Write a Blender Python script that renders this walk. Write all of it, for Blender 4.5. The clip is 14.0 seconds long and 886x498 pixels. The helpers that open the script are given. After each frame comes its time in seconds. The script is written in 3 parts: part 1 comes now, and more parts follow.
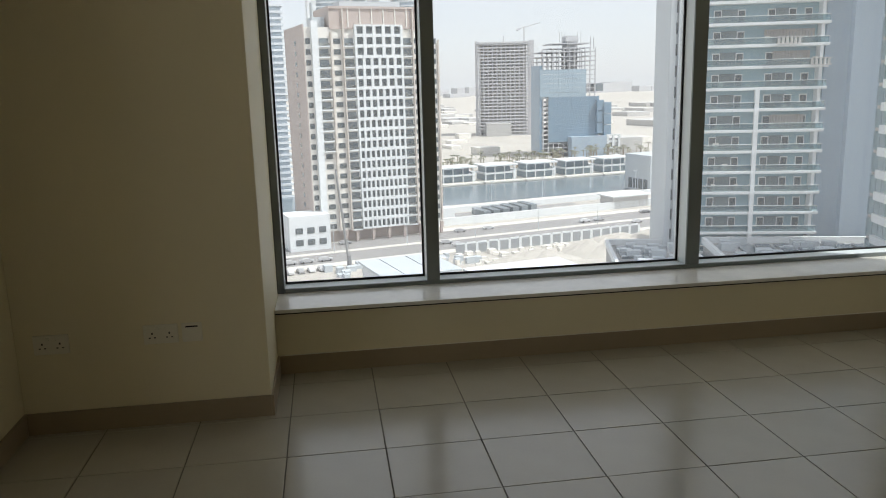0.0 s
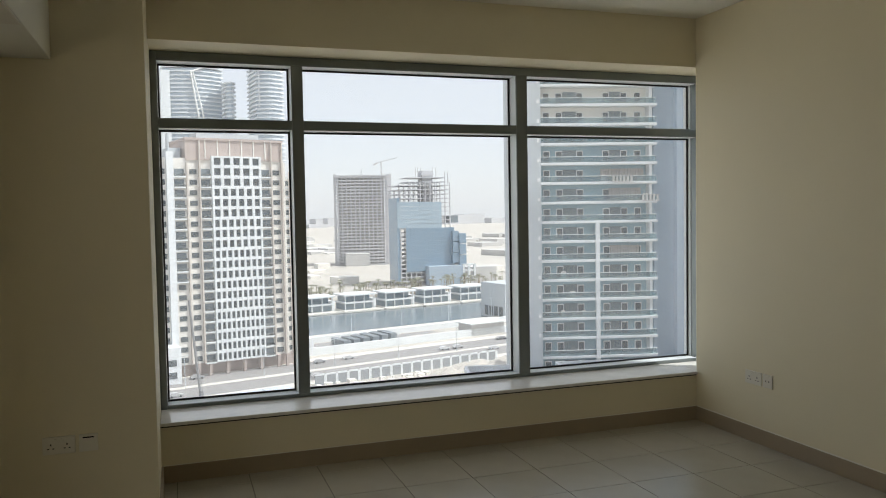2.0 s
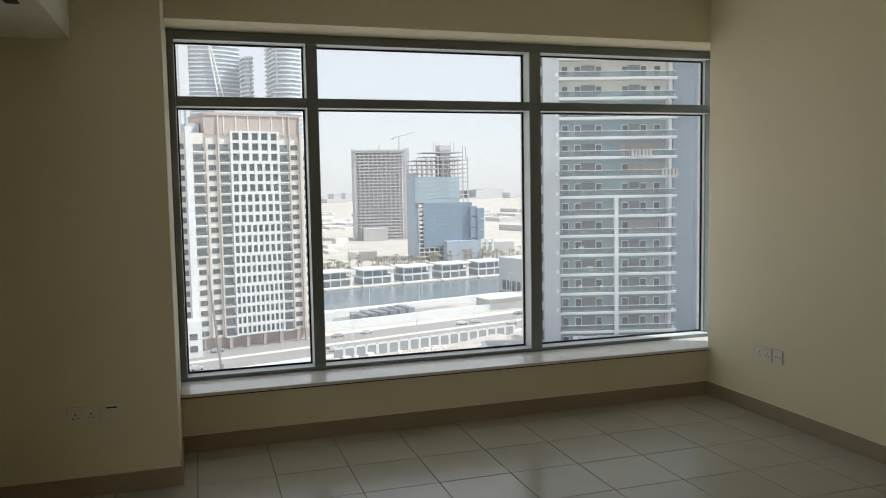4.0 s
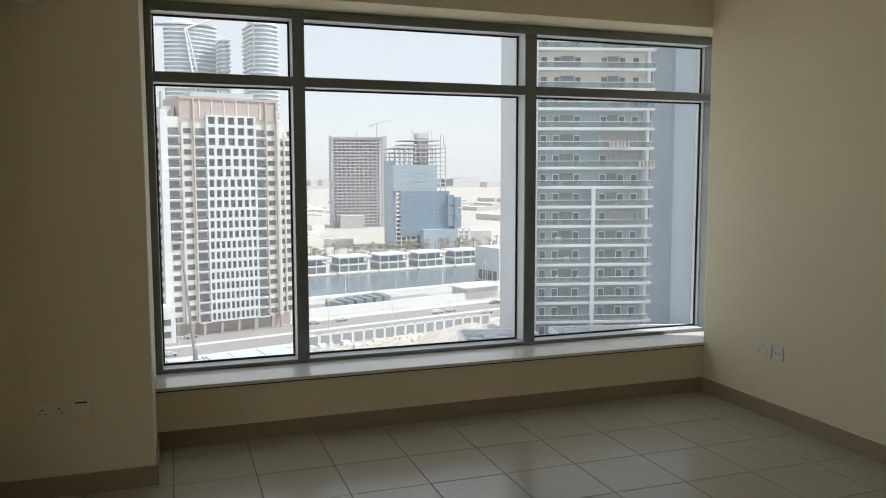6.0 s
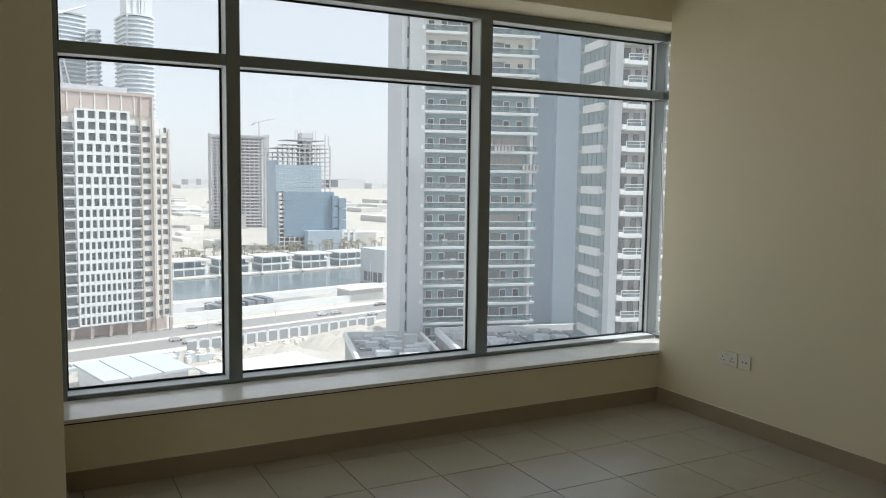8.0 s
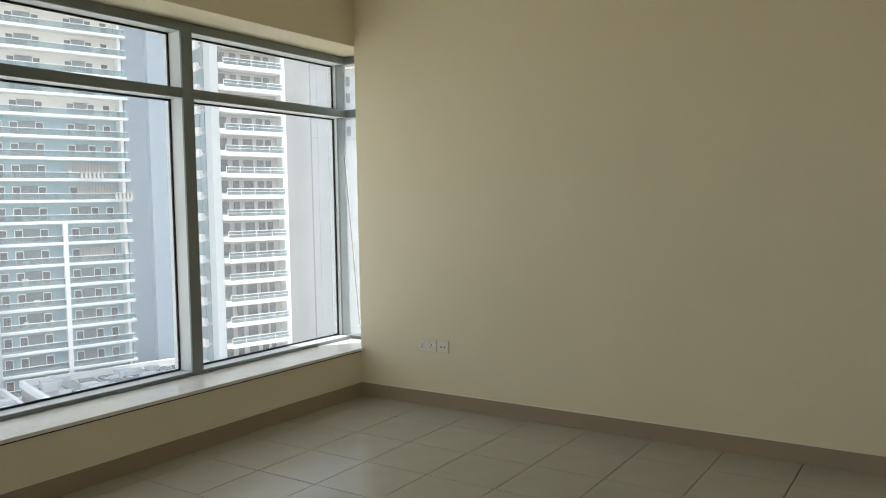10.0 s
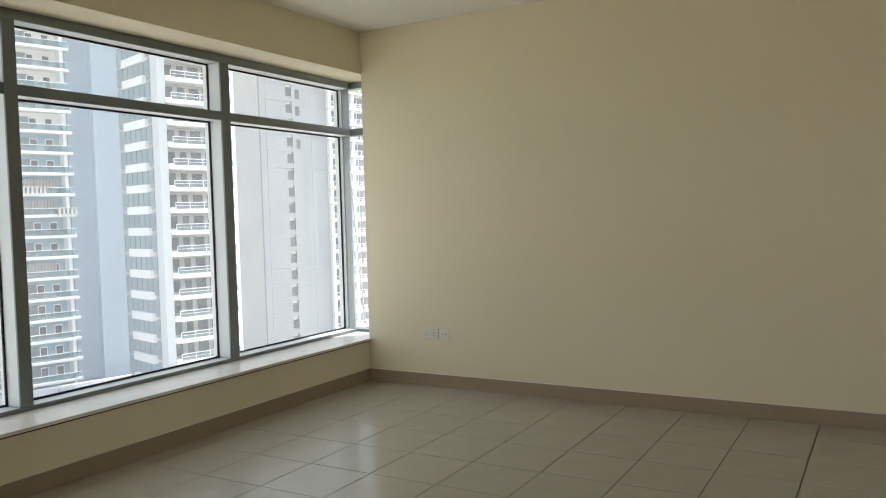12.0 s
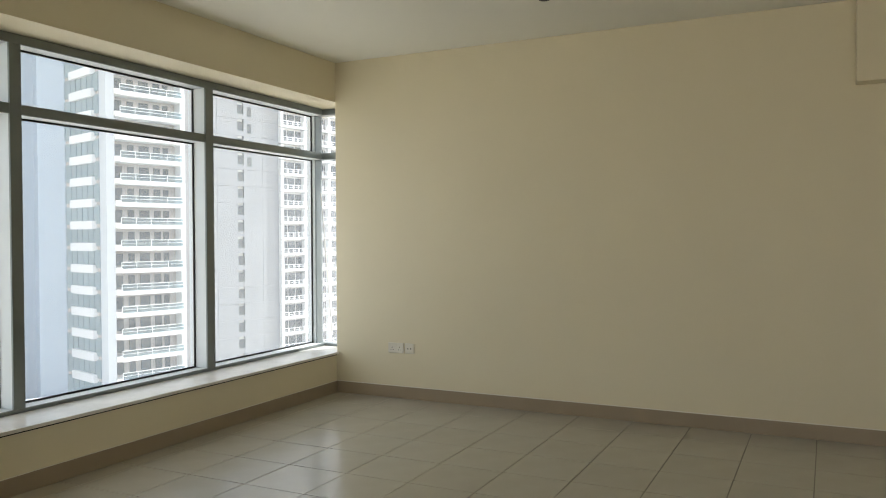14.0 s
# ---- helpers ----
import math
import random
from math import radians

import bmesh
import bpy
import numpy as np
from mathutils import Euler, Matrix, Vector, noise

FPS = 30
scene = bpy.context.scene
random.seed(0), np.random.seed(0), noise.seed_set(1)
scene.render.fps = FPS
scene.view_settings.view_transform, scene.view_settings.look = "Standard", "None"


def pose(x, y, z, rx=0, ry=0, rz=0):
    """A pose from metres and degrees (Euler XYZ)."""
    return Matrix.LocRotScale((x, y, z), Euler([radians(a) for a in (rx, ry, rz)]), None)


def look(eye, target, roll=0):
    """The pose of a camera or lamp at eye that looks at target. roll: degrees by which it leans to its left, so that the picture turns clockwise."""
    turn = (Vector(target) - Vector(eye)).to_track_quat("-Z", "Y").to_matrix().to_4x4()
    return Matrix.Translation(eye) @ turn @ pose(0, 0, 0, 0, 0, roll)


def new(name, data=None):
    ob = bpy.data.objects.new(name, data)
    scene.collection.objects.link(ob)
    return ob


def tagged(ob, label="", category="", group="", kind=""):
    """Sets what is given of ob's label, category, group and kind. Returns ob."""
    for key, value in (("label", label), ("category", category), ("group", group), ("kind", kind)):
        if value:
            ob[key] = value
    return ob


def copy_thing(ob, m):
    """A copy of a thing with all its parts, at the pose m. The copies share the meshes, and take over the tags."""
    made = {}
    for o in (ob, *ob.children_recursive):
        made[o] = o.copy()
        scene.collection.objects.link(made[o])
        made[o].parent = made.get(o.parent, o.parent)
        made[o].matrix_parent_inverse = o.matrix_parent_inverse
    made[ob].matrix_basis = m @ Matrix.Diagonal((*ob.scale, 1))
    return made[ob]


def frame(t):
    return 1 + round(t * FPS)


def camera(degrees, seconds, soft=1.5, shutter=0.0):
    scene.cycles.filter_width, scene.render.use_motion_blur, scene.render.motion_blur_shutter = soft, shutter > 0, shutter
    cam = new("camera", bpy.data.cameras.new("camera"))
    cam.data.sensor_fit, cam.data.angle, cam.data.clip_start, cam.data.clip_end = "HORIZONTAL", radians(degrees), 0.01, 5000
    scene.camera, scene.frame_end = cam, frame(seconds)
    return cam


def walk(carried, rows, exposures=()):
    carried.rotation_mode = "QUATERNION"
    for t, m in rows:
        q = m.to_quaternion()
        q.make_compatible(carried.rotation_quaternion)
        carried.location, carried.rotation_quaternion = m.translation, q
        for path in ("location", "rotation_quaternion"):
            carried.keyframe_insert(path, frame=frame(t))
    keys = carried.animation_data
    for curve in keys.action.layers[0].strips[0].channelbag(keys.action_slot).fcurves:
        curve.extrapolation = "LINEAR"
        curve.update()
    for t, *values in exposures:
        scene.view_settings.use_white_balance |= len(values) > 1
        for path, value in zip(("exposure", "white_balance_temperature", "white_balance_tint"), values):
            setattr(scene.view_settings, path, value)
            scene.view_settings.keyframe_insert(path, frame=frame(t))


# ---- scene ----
cam = camera(59.1, 14.0, soft=1.0)

PATH = [
    (0, (-3.32, -3.946, 1.454), (-3.037, -2.01, 1.043), -1.5),
    (0.3, (-3.332, -4.089, 1.459), (-2.765, -2.195, 1.157), -1.8),
    (0.5, (-3.325, -4.193, 1.483), (-2.676, -2.322, 1.204), -1.8),
    (1, (-3.408, -4.41, 1.496), (-2.717, -2.546, 1.277), -1.2),
    (1.5, (-3.454, -4.551, 1.521), (-2.799, -2.666, 1.392), -1.2),
    (2, (-3.505, -4.687, 1.515), (-2.86, -2.796, 1.423), -1.0),
    (2.5, (-3.505, -4.753, 1.533), (-2.889, -2.853, 1.428), -1.2),
    (3, (-3.478, -4.766, 1.539), (-2.901, -2.855, 1.416), -1.5),
    (5.5, (-3.527, -4.618, 1.502), (-2.879, -2.735, 1.318), -0.2),
    (6, (-3.514, -4.517, 1.511), (-2.859, -2.637, 1.326), -0.1),
    (6.5, (-3.494, -4.437, 1.507), (-2.802, -2.569, 1.327), 0.2),
    (7, (-3.541, -4.314, 1.493), (-2.82, -2.456, 1.323), 0.5),
    (7.5, (-3.634, -4.096, 1.511), (-2.868, -2.257, 1.337), 0.3),
    (8, (-3.709, -3.916, 1.477), (-2.783, -2.152, 1.298), 0.8),
    (8.5, (-3.729, -3.709, 1.48), (-2.656, -2.03, 1.303), -1.2),
    (9, (-3.85, -3.619, 1.477), (-2.474, -2.179, 1.297), -0.6),
    (9.2, (-3.929, -3.616, 1.458), (-2.407, -2.331, 1.282), -0.8),
    (11.3, (-5.021, -3.676, 1.347), (-3.307, -2.649, 1.253), -1.5),
    (11.5, (-5.08, -3.675, 1.346), (-3.357, -2.665, 1.255), -1.7),
    (12, (-5.252, -3.756, 1.351), (-3.521, -2.758, 1.263), -1.6),
    (12.5, (-5.419, -3.788, 1.319), (-3.764, -2.668, 1.235), -1.3),
    (13, (-5.507, -3.781, 1.352), (-3.918, -2.568, 1.287), -0.6),
    (13.5, (-5.592, -3.773, 1.345), (-3.948, -2.635, 1.299), -1.0),
    (14, (-5.672, -3.83, 1.349), (-3.879, -2.946, 1.316), -0.3),
]
EXPOSURES = [(0, 0.42, 6450, 10), (3, 0.46, 6480, 10.5), (7.5, 0.46, 6400, 9.5), (8.6, 0.46, 6300, 8.5), (9.0, 0.69, 6350, 8.5), (9.2, 0.9, 6400, 8.5), (11.3, 1.26, 6400, 9), (14, 1.36, 6450, 10)]
walk(cam, [(t, look(eye, target, roll)) for t, eye, target, roll in PATH], EXPOSURES)

# ---- world, sun ----
SUN_AZ, SUN_EL = 119.0, 58.0
world = bpy.data.worlds.new("sky")
scene.world = world
world.use_nodes = True
wn = world.node_tree
sky = wn.nodes.new("ShaderNodeTexSky")
sky.sky_type, sky.sun_disc = "NISHITA", False
sky.sun_elevation, sky.sun_rotation = radians(SUN_EL), radians(SUN_AZ)
sky.air_density, sky.dust_density, sky.ozone_density = 1.0, 1.0, 1.0
haze = wn.nodes.new("ShaderNodeMix")      # dusty air: the sky is washed out towards an even pale tone
haze.data_type = "RGBA"
haze.inputs[0].default_value = 0.84
haze.inputs[7].default_value = (4.35, 4.3, 4.36, 1)
wn.links.new(sky.outputs[0], haze.inputs[6])
wn.links.new(haze.outputs[2], wn.nodes["Background"].inputs[0])
wn.nodes["Background"].inputs[1].default_value = 0.175
sun = new("sun", bpy.data.lights.new("sun", "SUN"))
sun.data.energy, sun.data.angle, sun.data.color = 3.9, radians(0.6), (1.0, 0.965, 0.91)
sun.matrix_world = look((400 * math.sin(radians(SUN_AZ)), 400 * math.cos(radians(SUN_AZ)), 400 * math.tan(radians(SUN_EL))), (0, 0, 0))

# fill lamp added at an unseen opening, to lighten the right wall
side_fill = new("added_side_fill", bpy.data.lights.new("added_side_fill", "AREA"))
side_fill.data.shape, side_fill.data.size, side_fill.data.size_y = "RECTANGLE", 2.2, 4.2
side_fill.data.energy, side_fill.data.color = 3.9, (1.0, 0.94, 0.76)
side_fill.matrix_world = look((-7.5, -4.45, 1.43), (0, -4.45, 1.43))


# ---- materials ----
def material(name, color, rough=0.6, metal=0.0, vary=0.08, scale=6.0, fine=60.0, bump=0.15, depth=0.002, per_object=0.0):
    """Painted or solid surface: colour varied at two scales, roughness wear and fine relief."""
    m = bpy.data.materials.new(name)
    m.use_nodes = True
    nt = m.node_tree
    b = nt.nodes["Principled BSDF"]
    b.inputs["Roughness"].default_value, b.inputs["Metallic"].default_value = rough, metal
    co = nt.nodes.new("ShaderNodeTexCoord")
    big, small = nt.nodes.new("ShaderNodeTexNoise"), nt.nodes.new("ShaderNodeTexNoise")
    big.inputs["Scale"].default_value, small.inputs["Scale"].default_value = scale, fine
    big.inputs["Detail"].default_value, small.inputs["Detail"].default_value = 4, 3
    for n in (big, small):
        nt.links.new(co.outputs["Object"], n.inputs["Vector"])
    add = nt.nodes.new("ShaderNodeMath")
    add.operation = "MULTIPLY_ADD"
    nt.links.new(small.outputs["Fac"], add.inputs[0])
    add.inputs[1].default_value = 0.4
    nt.links.new(big.outputs["Fac"], add.inputs[2])
    last = add
    if per_object:
        info = nt.nodes.new("ShaderNodeObjectInfo")
        more = nt.nodes.new("ShaderNodeMath")
        more.operation = "MULTIPLY_ADD"
        nt.links.new(info.outputs["Random"], more.inputs[0])
        more.inputs[1].default_value = per_object
        nt.links.new(add.outputs[0], more.inputs[2])
        last = more
    ramp = nt.nodes.new("ShaderNodeMapRange")
    ramp.inputs["From Min"].default_value, ramp.inputs["From Max"].default_value = 0.35, 1.05 + per_object
    ramp.inputs["To Min"].default_value, ramp.inputs["To Max"].default_value = 1 - vary, 1 + vary
    nt.links.new(last.outputs[0], ramp.inputs["Value"])
    mul = nt.nodes.new("ShaderNodeVectorMath")
    mul.operation = "SCALE"
    mul.inputs[0].default_value = color
    nt.links.new(ramp.outputs[0], mul.inputs["Scale"])
    nt.links.new(mul.outputs[0], b.inputs["Base Color"])
    rr = nt.nodes.new("ShaderNodeMapRange")
    rr.inputs["To Min"].default_value, rr.inputs["To Max"].default_value = rough * 0.85, min(1, rough * 1.15)
    nt.links.new(big.outputs["Fac"], rr.inputs["Value"])
    nt.links.new(rr.outputs[0], b.inputs["Roughness"])
    if bump:
        bp = nt.nodes.new("ShaderNodeBump")
        bp.inputs["Strength"].default_value, bp.inputs["Distance"].default_value = bump, depth
        nt.links.new(small.outputs["Fac"], bp.inputs["Height"])
        nt.links.new(bp.outputs[0], b.inputs["Normal"])
    return m


def see_through(name, tint, gloss, body=None, share=0.0):
    """Glass pane: clear, with a share of gloss and, for dirty, haze-veiled or tinted panes, of a diffuse film."""
    m = bpy.data.materials.new(name)
    m.use_nodes = True
    nt = m.node_tree
    out = nt.nodes["Material Output"]
    nt.nodes.remove(nt.nodes["Principled BSDF"])
    clear, shine, mix = (nt.nodes.new("ShaderNodeBsdf" + k) for k in ("Transparent", "Glossy", "Translucent"))
    clear.inputs[0].default_value = (*tint, 1)
    shine.inputs["Roughness"].default_value = 0.02
    mix.inputs[0].default_value = (*(body or (0.6, 0.6, 0.6)), 1)
    a, b = nt.nodes.new("ShaderNodeMixShader"), nt.nodes.new("ShaderNodeMixShader")
    a.inputs[0].default_value, b.inputs[0].default_value = gloss, share
    nt.links.new(clear.outputs[0], a.inputs[1])
    nt.links.new(shine.outputs[0], a.inputs[2])
    nt.links.new(a.outputs[0], b.inputs[1])
    nt.links.new(mix.outputs[0], b.inputs[2])
    nt.links.new(b.outputs[0], out.inputs["Surface"])
    return m


PAINT = material("cream wall paint", (0.728, 0.655, 0.465), 0.55, vary=0.03, scale=1.3, fine=220, bump=0.12, depth=0.001)
CEIL = material("white ceiling paint", (0.78, 0.765, 0.67), 0.7, vary=0.02, scale=1.0, fine=200, bump=0.1, depth=0.001)
TILE = material("beige porcelain tile", (0.41, 0.38, 0.315), 0.21, vary=0.07, scale=5, fine=90, bump=0.04, depth=0.001, per_object=0.25)
TILE.node_tree.nodes["Principled BSDF"].inputs["IOR"].default_value = 1.75
GROUT = material("dark grout", (0.14, 0.125, 0.10), 0.9, vary=0.2, scale=20)
SKIRT = material("taupe skirting tile", (0.31, 0.245, 0.165), 0.4, vary=0.06, scale=4, fine=80, bump=0.05)
# one frame finish in two tones: pale for sky-lit reveals, dark for backlit fronts
ALU_LIT = material("lit reveal aluminium", (0.66, 0.70, 0.705), 0.4, metal=0.0, vary=0.04, scale=3, fine=150, bump=0.03)
ALU_BACKLIT = material("backlit grey aluminium", (0.20, 0.225, 0.225), 0.36, metal=0.25, vary=0.04, scale=3, fine=150, bump=0.03)
GASKET = material("black rubber gasket", (0.015, 0.015, 0.015), 0.6, vary=0.1)
STONE = material("pale polished stone sill", (0.76, 0.74, 0.69), 0.16, vary=0.1, scale=7, fine=50, bump=0.02)
PLASTIC = material("white plastic", (0.72, 0.68, 0.57), 0.5, vary=0.02, bump=0)
BLACK = material("black recess", (0.012, 0.012, 0.012), 0.7, vary=0.1, bump=0)
# the film's translucent share also veils the view, in place of outdoor haze
PANE = see_through("dusty haze-veiled window glass", (0.945, 0.97, 0.985), 0.03, (0.8, 0.82, 0.85), 0.09)
STEEL = material("brushed metal rim", (0.6, 0.6, 0.58), 0.3, metal=0.9, vary=0.05, bump=0.03)

SAND = material("pale sand", (0.46, 0.43, 0.38), 0.95, vary=0.16, scale=0.03, fine=0.6, bump=0)
ASPHALT = material("sunbleached asphalt", (0.27, 0.26, 0.25), 0.9, vary=0.1, scale=0.05, fine=1.0, bump=0)
PAVE = material("light paving", (0.62, 0.59, 0.53), 0.9, vary=0.1, scale=0.1, fine=1.5, bump=0)
WATER = material("canal water", (0.13, 0.17, 0.19), 0.18, vary=0.12, scale=0.04, fine=0.5, bump=0.3, depth=0.1)
WHITE_R = material("white render", (0.70, 0.72, 0.725), 0.8, vary=0.05, scale=0.2, fine=2, bump=0)
CREAM_R = material("cream render", (0.74, 0.71, 0.655), 0.8, vary=0.05, scale=0.15, fine=2, bump=0)
BROWN_R = material("rose brown cladding", (0.46, 0.385, 0.345), 0.7, vary=0.07, scale=0.2, fine=2, bump=0)
BLUE_R = material("blue grey cladding", (0.35, 0.43, 0.505), 0.65, vary=0.05, scale=0.1, fine=1.5, bump=0)
GREY_R = material("light grey render", (0.50, 0.535, 0.555), 0.8, vary=0.05, scale=0.1, fine=1.5, bump=0)
# white tower's panels, darkened and cooled in colour for shade; the fence shares it
PANELG = material("shade-toned grey panel", (0.29, 0.305, 0.315), 0.85, vary=0.1, scale=0.12, fine=0.9, bump=0)
STEELY = material("grey painted steel", (0.22, 0.22, 0.22), 0.5, vary=0.1, bump=0)
# far tower glass and bands: distance haze is mixed into these two colours
HAZEG = material("haze-lightened blue tower glass", (0.46, 0.53, 0.585), 0.35, vary=0.15, scale=0.06, fine=0.4, bump=0)
HAZEB = material("haze-lightened blue grey band", (0.70, 0.725, 0.745), 0.8, vary=0.05, scale=0.05, fine=0.6, bump=0)
ROOFG = material("dusty grey roof", (0.36, 0.355, 0.34), 0.9, vary=0.25, scale=0.25, fine=1.5, bump=0)
CONC = material("bare concrete", (0.52, 0.51, 0.49), 0.9, vary=0.1, scale=0.15, fine=1.5, bump=0)
# distant concrete and both curtain wall blues below, lightened to stand for haze
HAZY = material("haze-lightened grey concrete", (0.54, 0.54, 0.55), 0.9, vary=0.06, scale=0.05, fine=0.6, bump=0)
BLUEL = material("haze-lightened curtain wall glass", (0.34, 0.43, 0.49), 0.35, vary=0.12, scale=0.05, fine=0.3, bump=0, per_object=0.3)
BLUEG = material("blue curtain wall glass", (0.19, 0.28, 0.36), 0.3, vary=0.12, scale=0.05, fine=0.3, bump=0, per_object=0.3)
DARKW = material("dark window glass", (0.10, 0.115, 0.12), 0.15, vary=0.25, scale=0.4, fine=2, bump=0, per_object=0.6)
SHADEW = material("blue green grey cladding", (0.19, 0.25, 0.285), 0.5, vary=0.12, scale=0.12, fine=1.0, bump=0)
TEALG = material("blue green tower glazing", (0.25, 0.33, 0.355), 0.2, vary=0.25, scale=0.25, fine=1.5, bump=0, per_object=0.4)
RAILN = see_through("grey balustrade glass", (0.85, 0.85, 0.84), 0.08, (0.62, 0.62, 0.60), 0.3)
# the blue-green holds the shade that lies on the balcony tower's wall
SHADE_TEAL = material("shade-blue green render", (0.28, 0.40, 0.445), 0.6, vary=0.08, scale=0.12, fine=1.0, bump=0)
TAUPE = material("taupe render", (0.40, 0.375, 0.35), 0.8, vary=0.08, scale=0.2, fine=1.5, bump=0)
PIER = material("pale brown pier render", (0.58, 0.52, 0.465), 0.8, vary=0.06, scale=0.2, fine=2, bump=0)
GREYW = material("grey tinted glazing", (0.18, 0.21, 0.225), 0.2, vary=0.25, scale=0.25, fine=1.5, bump=0, per_object=0.4)
FRAME_W = material("white window frame", (0.8, 0.8, 0.78), 0.5, vary=0.03, bump=0)
RAILG = see_through("green tinted balustrade glass", (0.80, 0.89, 0.90), 0.08, (0.54, 0.66, 0.70), 0.28)
PALM = material("dusty green leaves", (0.16, 0.16, 0.10), 0.8, vary=0.3, scale=0.2, fine=2, bump=0)
BARK = material("palm bark", (0.25, 0.2, 0.14), 0.9, vary=0.2, bump=0)
CARP = material("car paint", (0.5, 0.5, 0.5), 0.3, vary=0.5, scale=0.05, fine=0.1, bump=0, per_object=1.0)
RUBBER = material("tyre rubber", (0.03, 0.03, 0.03), 0.8, bump=0)


# ---- mesh helpers ----
def box_mesh(name, boxes, mat, bevel=0.0):
    """One mesh of boxes (x0, x1, y0, y1, z0, z1)."""
    verts, faces = [], []
    for x0, x1, y0, y1, z0, z1 in boxes:
        n = len(verts)
        verts += [(x, y, z) for z in (z0, z1) for x, y in ((x0, y0), (x1, y0), (x1, y1), (x0, y1))]
        faces += [tuple(n + i for i in f) for f in ((3, 2, 1, 0), (4, 5, 6, 7), (0, 1, 5, 4), (1, 2, 6, 5), (2, 3, 7, 6), (3, 0, 4, 7))]
    me = bpy.data.meshes.new(name)
    me.from_pydata(verts, [], faces)
    if bevel:
        bm = bmesh.new()
        bm.from_mesh(me)
        bmesh.ops.bevel(bm, geom=list(bm.edges), offset=bevel, segments=2, affect="EDGES", profile=0.5)
        bm.to_mesh(me)
        bm.free()
    me.materials.append(mat)
    return me


def part(name, boxes, mat, parent=None, bevel=0.0, m=None):
    ob = new(name, box_mesh(name, boxes, mat, bevel))
    if parent:
        ob.parent = parent
    if m:
        ob.matrix_basis = m
    return ob


def piece(name, mesh, parent, x, y, z, rz=0):
    ob = new(name, mesh)
    ob.parent = parent
    ob.matrix_basis = pose(x, y, z, 0, 0, rz)
    return ob


def tube_mesh(name, p0, p1, r0, r1, mat, sides=8):
    a, b = Vector(p0), Vector(p1)
    q = (b - a).to_track_quat("Z", "Y")
    verts, faces = [], []
    for c, r in ((a, r0), (b, r1)):
        for i in range(sides):
            w = 2 * math.pi * i / sides
            verts.append(c + q @ Vector((r * math.cos(w), r * math.sin(w), 0)))
    for i in range(sides):
        j = (i + 1) % sides
        faces.append((i, j, sides + j, sides + i))
    faces += [tuple(range(sides - 1, -1, -1)), tuple(range(sides, 2 * sides))]
    me = bpy.data.meshes.new(name)
    me.from_pydata([tuple(v) for v in verts], [], faces)
    me.materials.append(mat)
    return me


def empty(name, m, label, category, group=""):
    ob = new(name)
    ob.matrix_basis = m
    return tagged(ob, label, category, group)


def structure(name, boxes, mat, label, bevel=0.0, category="wall"):
    return tagged(part(name, boxes, mat, bevel=bevel), label, category, kind="structure")


# ---- the room ----
H = 2.85            # ceiling
LINTEL = 2.512
SILL = 0.35
COL_X, COL_Y = -3.625, -0.523
LEFT_X, BACK_Y, FAR_X = -4.68, -7.0, -7.4
WALL = 0.30
BAY_X = 0.375

structure("wall_right", [(0, BAY_X - 0.004, BACK_Y, 0, -0.05, H)], PAINT, "cream painted plaster wall beside the window", bevel=0.004)
structure("wall_column", [(LEFT_X, COL_X, COL_Y, 0.5, -0.05, H)], PAINT, "cream painted wall pier beside the window", bevel=0.004)
structure("wall_left", [(LEFT_X - WALL, LEFT_X, -1.35, 0.5, -0.05, H)], PAINT, "cream painted side wall", bevel=0.004)
structure("wall_niche", [(FAR_X, LEFT_X - WALL, -1.35, -1.05, -0.05, H)], PAINT, "plain cream wall")
# opening added out of view, to go with the fill lamp
structure("wall_far", [(FAR_X - WALL, FAR_X, BACK_Y, -6.6, -0.05, H), (FAR_X - WALL, FAR_X, -2.3, -1.05, -0.05, H), (FAR_X - WALL, FAR_X, -6.6, -2.3, -0.05, 0.3), (FAR_X - WALL, FAR_X, -6.6, -2.3, 2.55, H)], PAINT, "plain cream wall round an added unseen opening")
structure("wall_back", [(FAR_X - WALL, BAY_X - 0.004, BACK_Y - WALL, BACK_Y, -0.05, H)], PAINT, "plain cream wall")
structure("wall_window", [(COL_X, BAY_X, 0, 0.5, -0.05, SILL - 0.02)], PAINT, "low cream wall under the window")
structure("wall_lintel", [(COL_X, BAY_X + 0.3, 0, 0.7, LINTEL, H)], PAINT, "cream painted lintel above the window")
structure("ceiling", [(FAR_X - WALL, BAY_X + 0.3, BACK_Y - WALL, 0.7, H, H + 0.25)], CEIL, "plain white painted ceiling", category="ceiling")
structure("bulkhead", [(LEFT_X, -4.045, -1.95, COL_Y, 2.28, H)], CEIL, "white dropped bulkhead with air slots", bevel=0.004, category="ceiling")
structure("bulkhead_right", [(-0.14, 0, BACK_Y, -3.985, 2.30, H)], PAINT, "cream bulkhead on the upper wall", bevel=0.005)

# skirting
SK, ST = 0.098, 0.012
skirt = structure("baseboard", [
    (COL_X + ST, -ST, -ST, 0, 0, SK), (-ST, 0, BACK_Y, 0, 0, SK),
    (COL_X, COL_X + ST, COL_Y - ST, 0, 0, SK), (LEFT_X + ST, COL_X, COL_Y - ST, COL_Y, 0, SK),
    (LEFT_X, LEFT_X + ST, -1.35, COL_Y, 0, SK)], SKIRT, "taupe ceramic skirting with a bevelled top", bevel=0.002, category="baseboard")

# bead of pale sealant on the skirting
structure("trim", [(-ST * 0.6, 0, BACK_Y, -ST, SK, SK + 0.005), (COL_X + ST, -ST, -ST * 0.6, 0, SK, SK + 0.003)], PLASTIC, "thin pale sealant line on top of the skirting", category="trim")

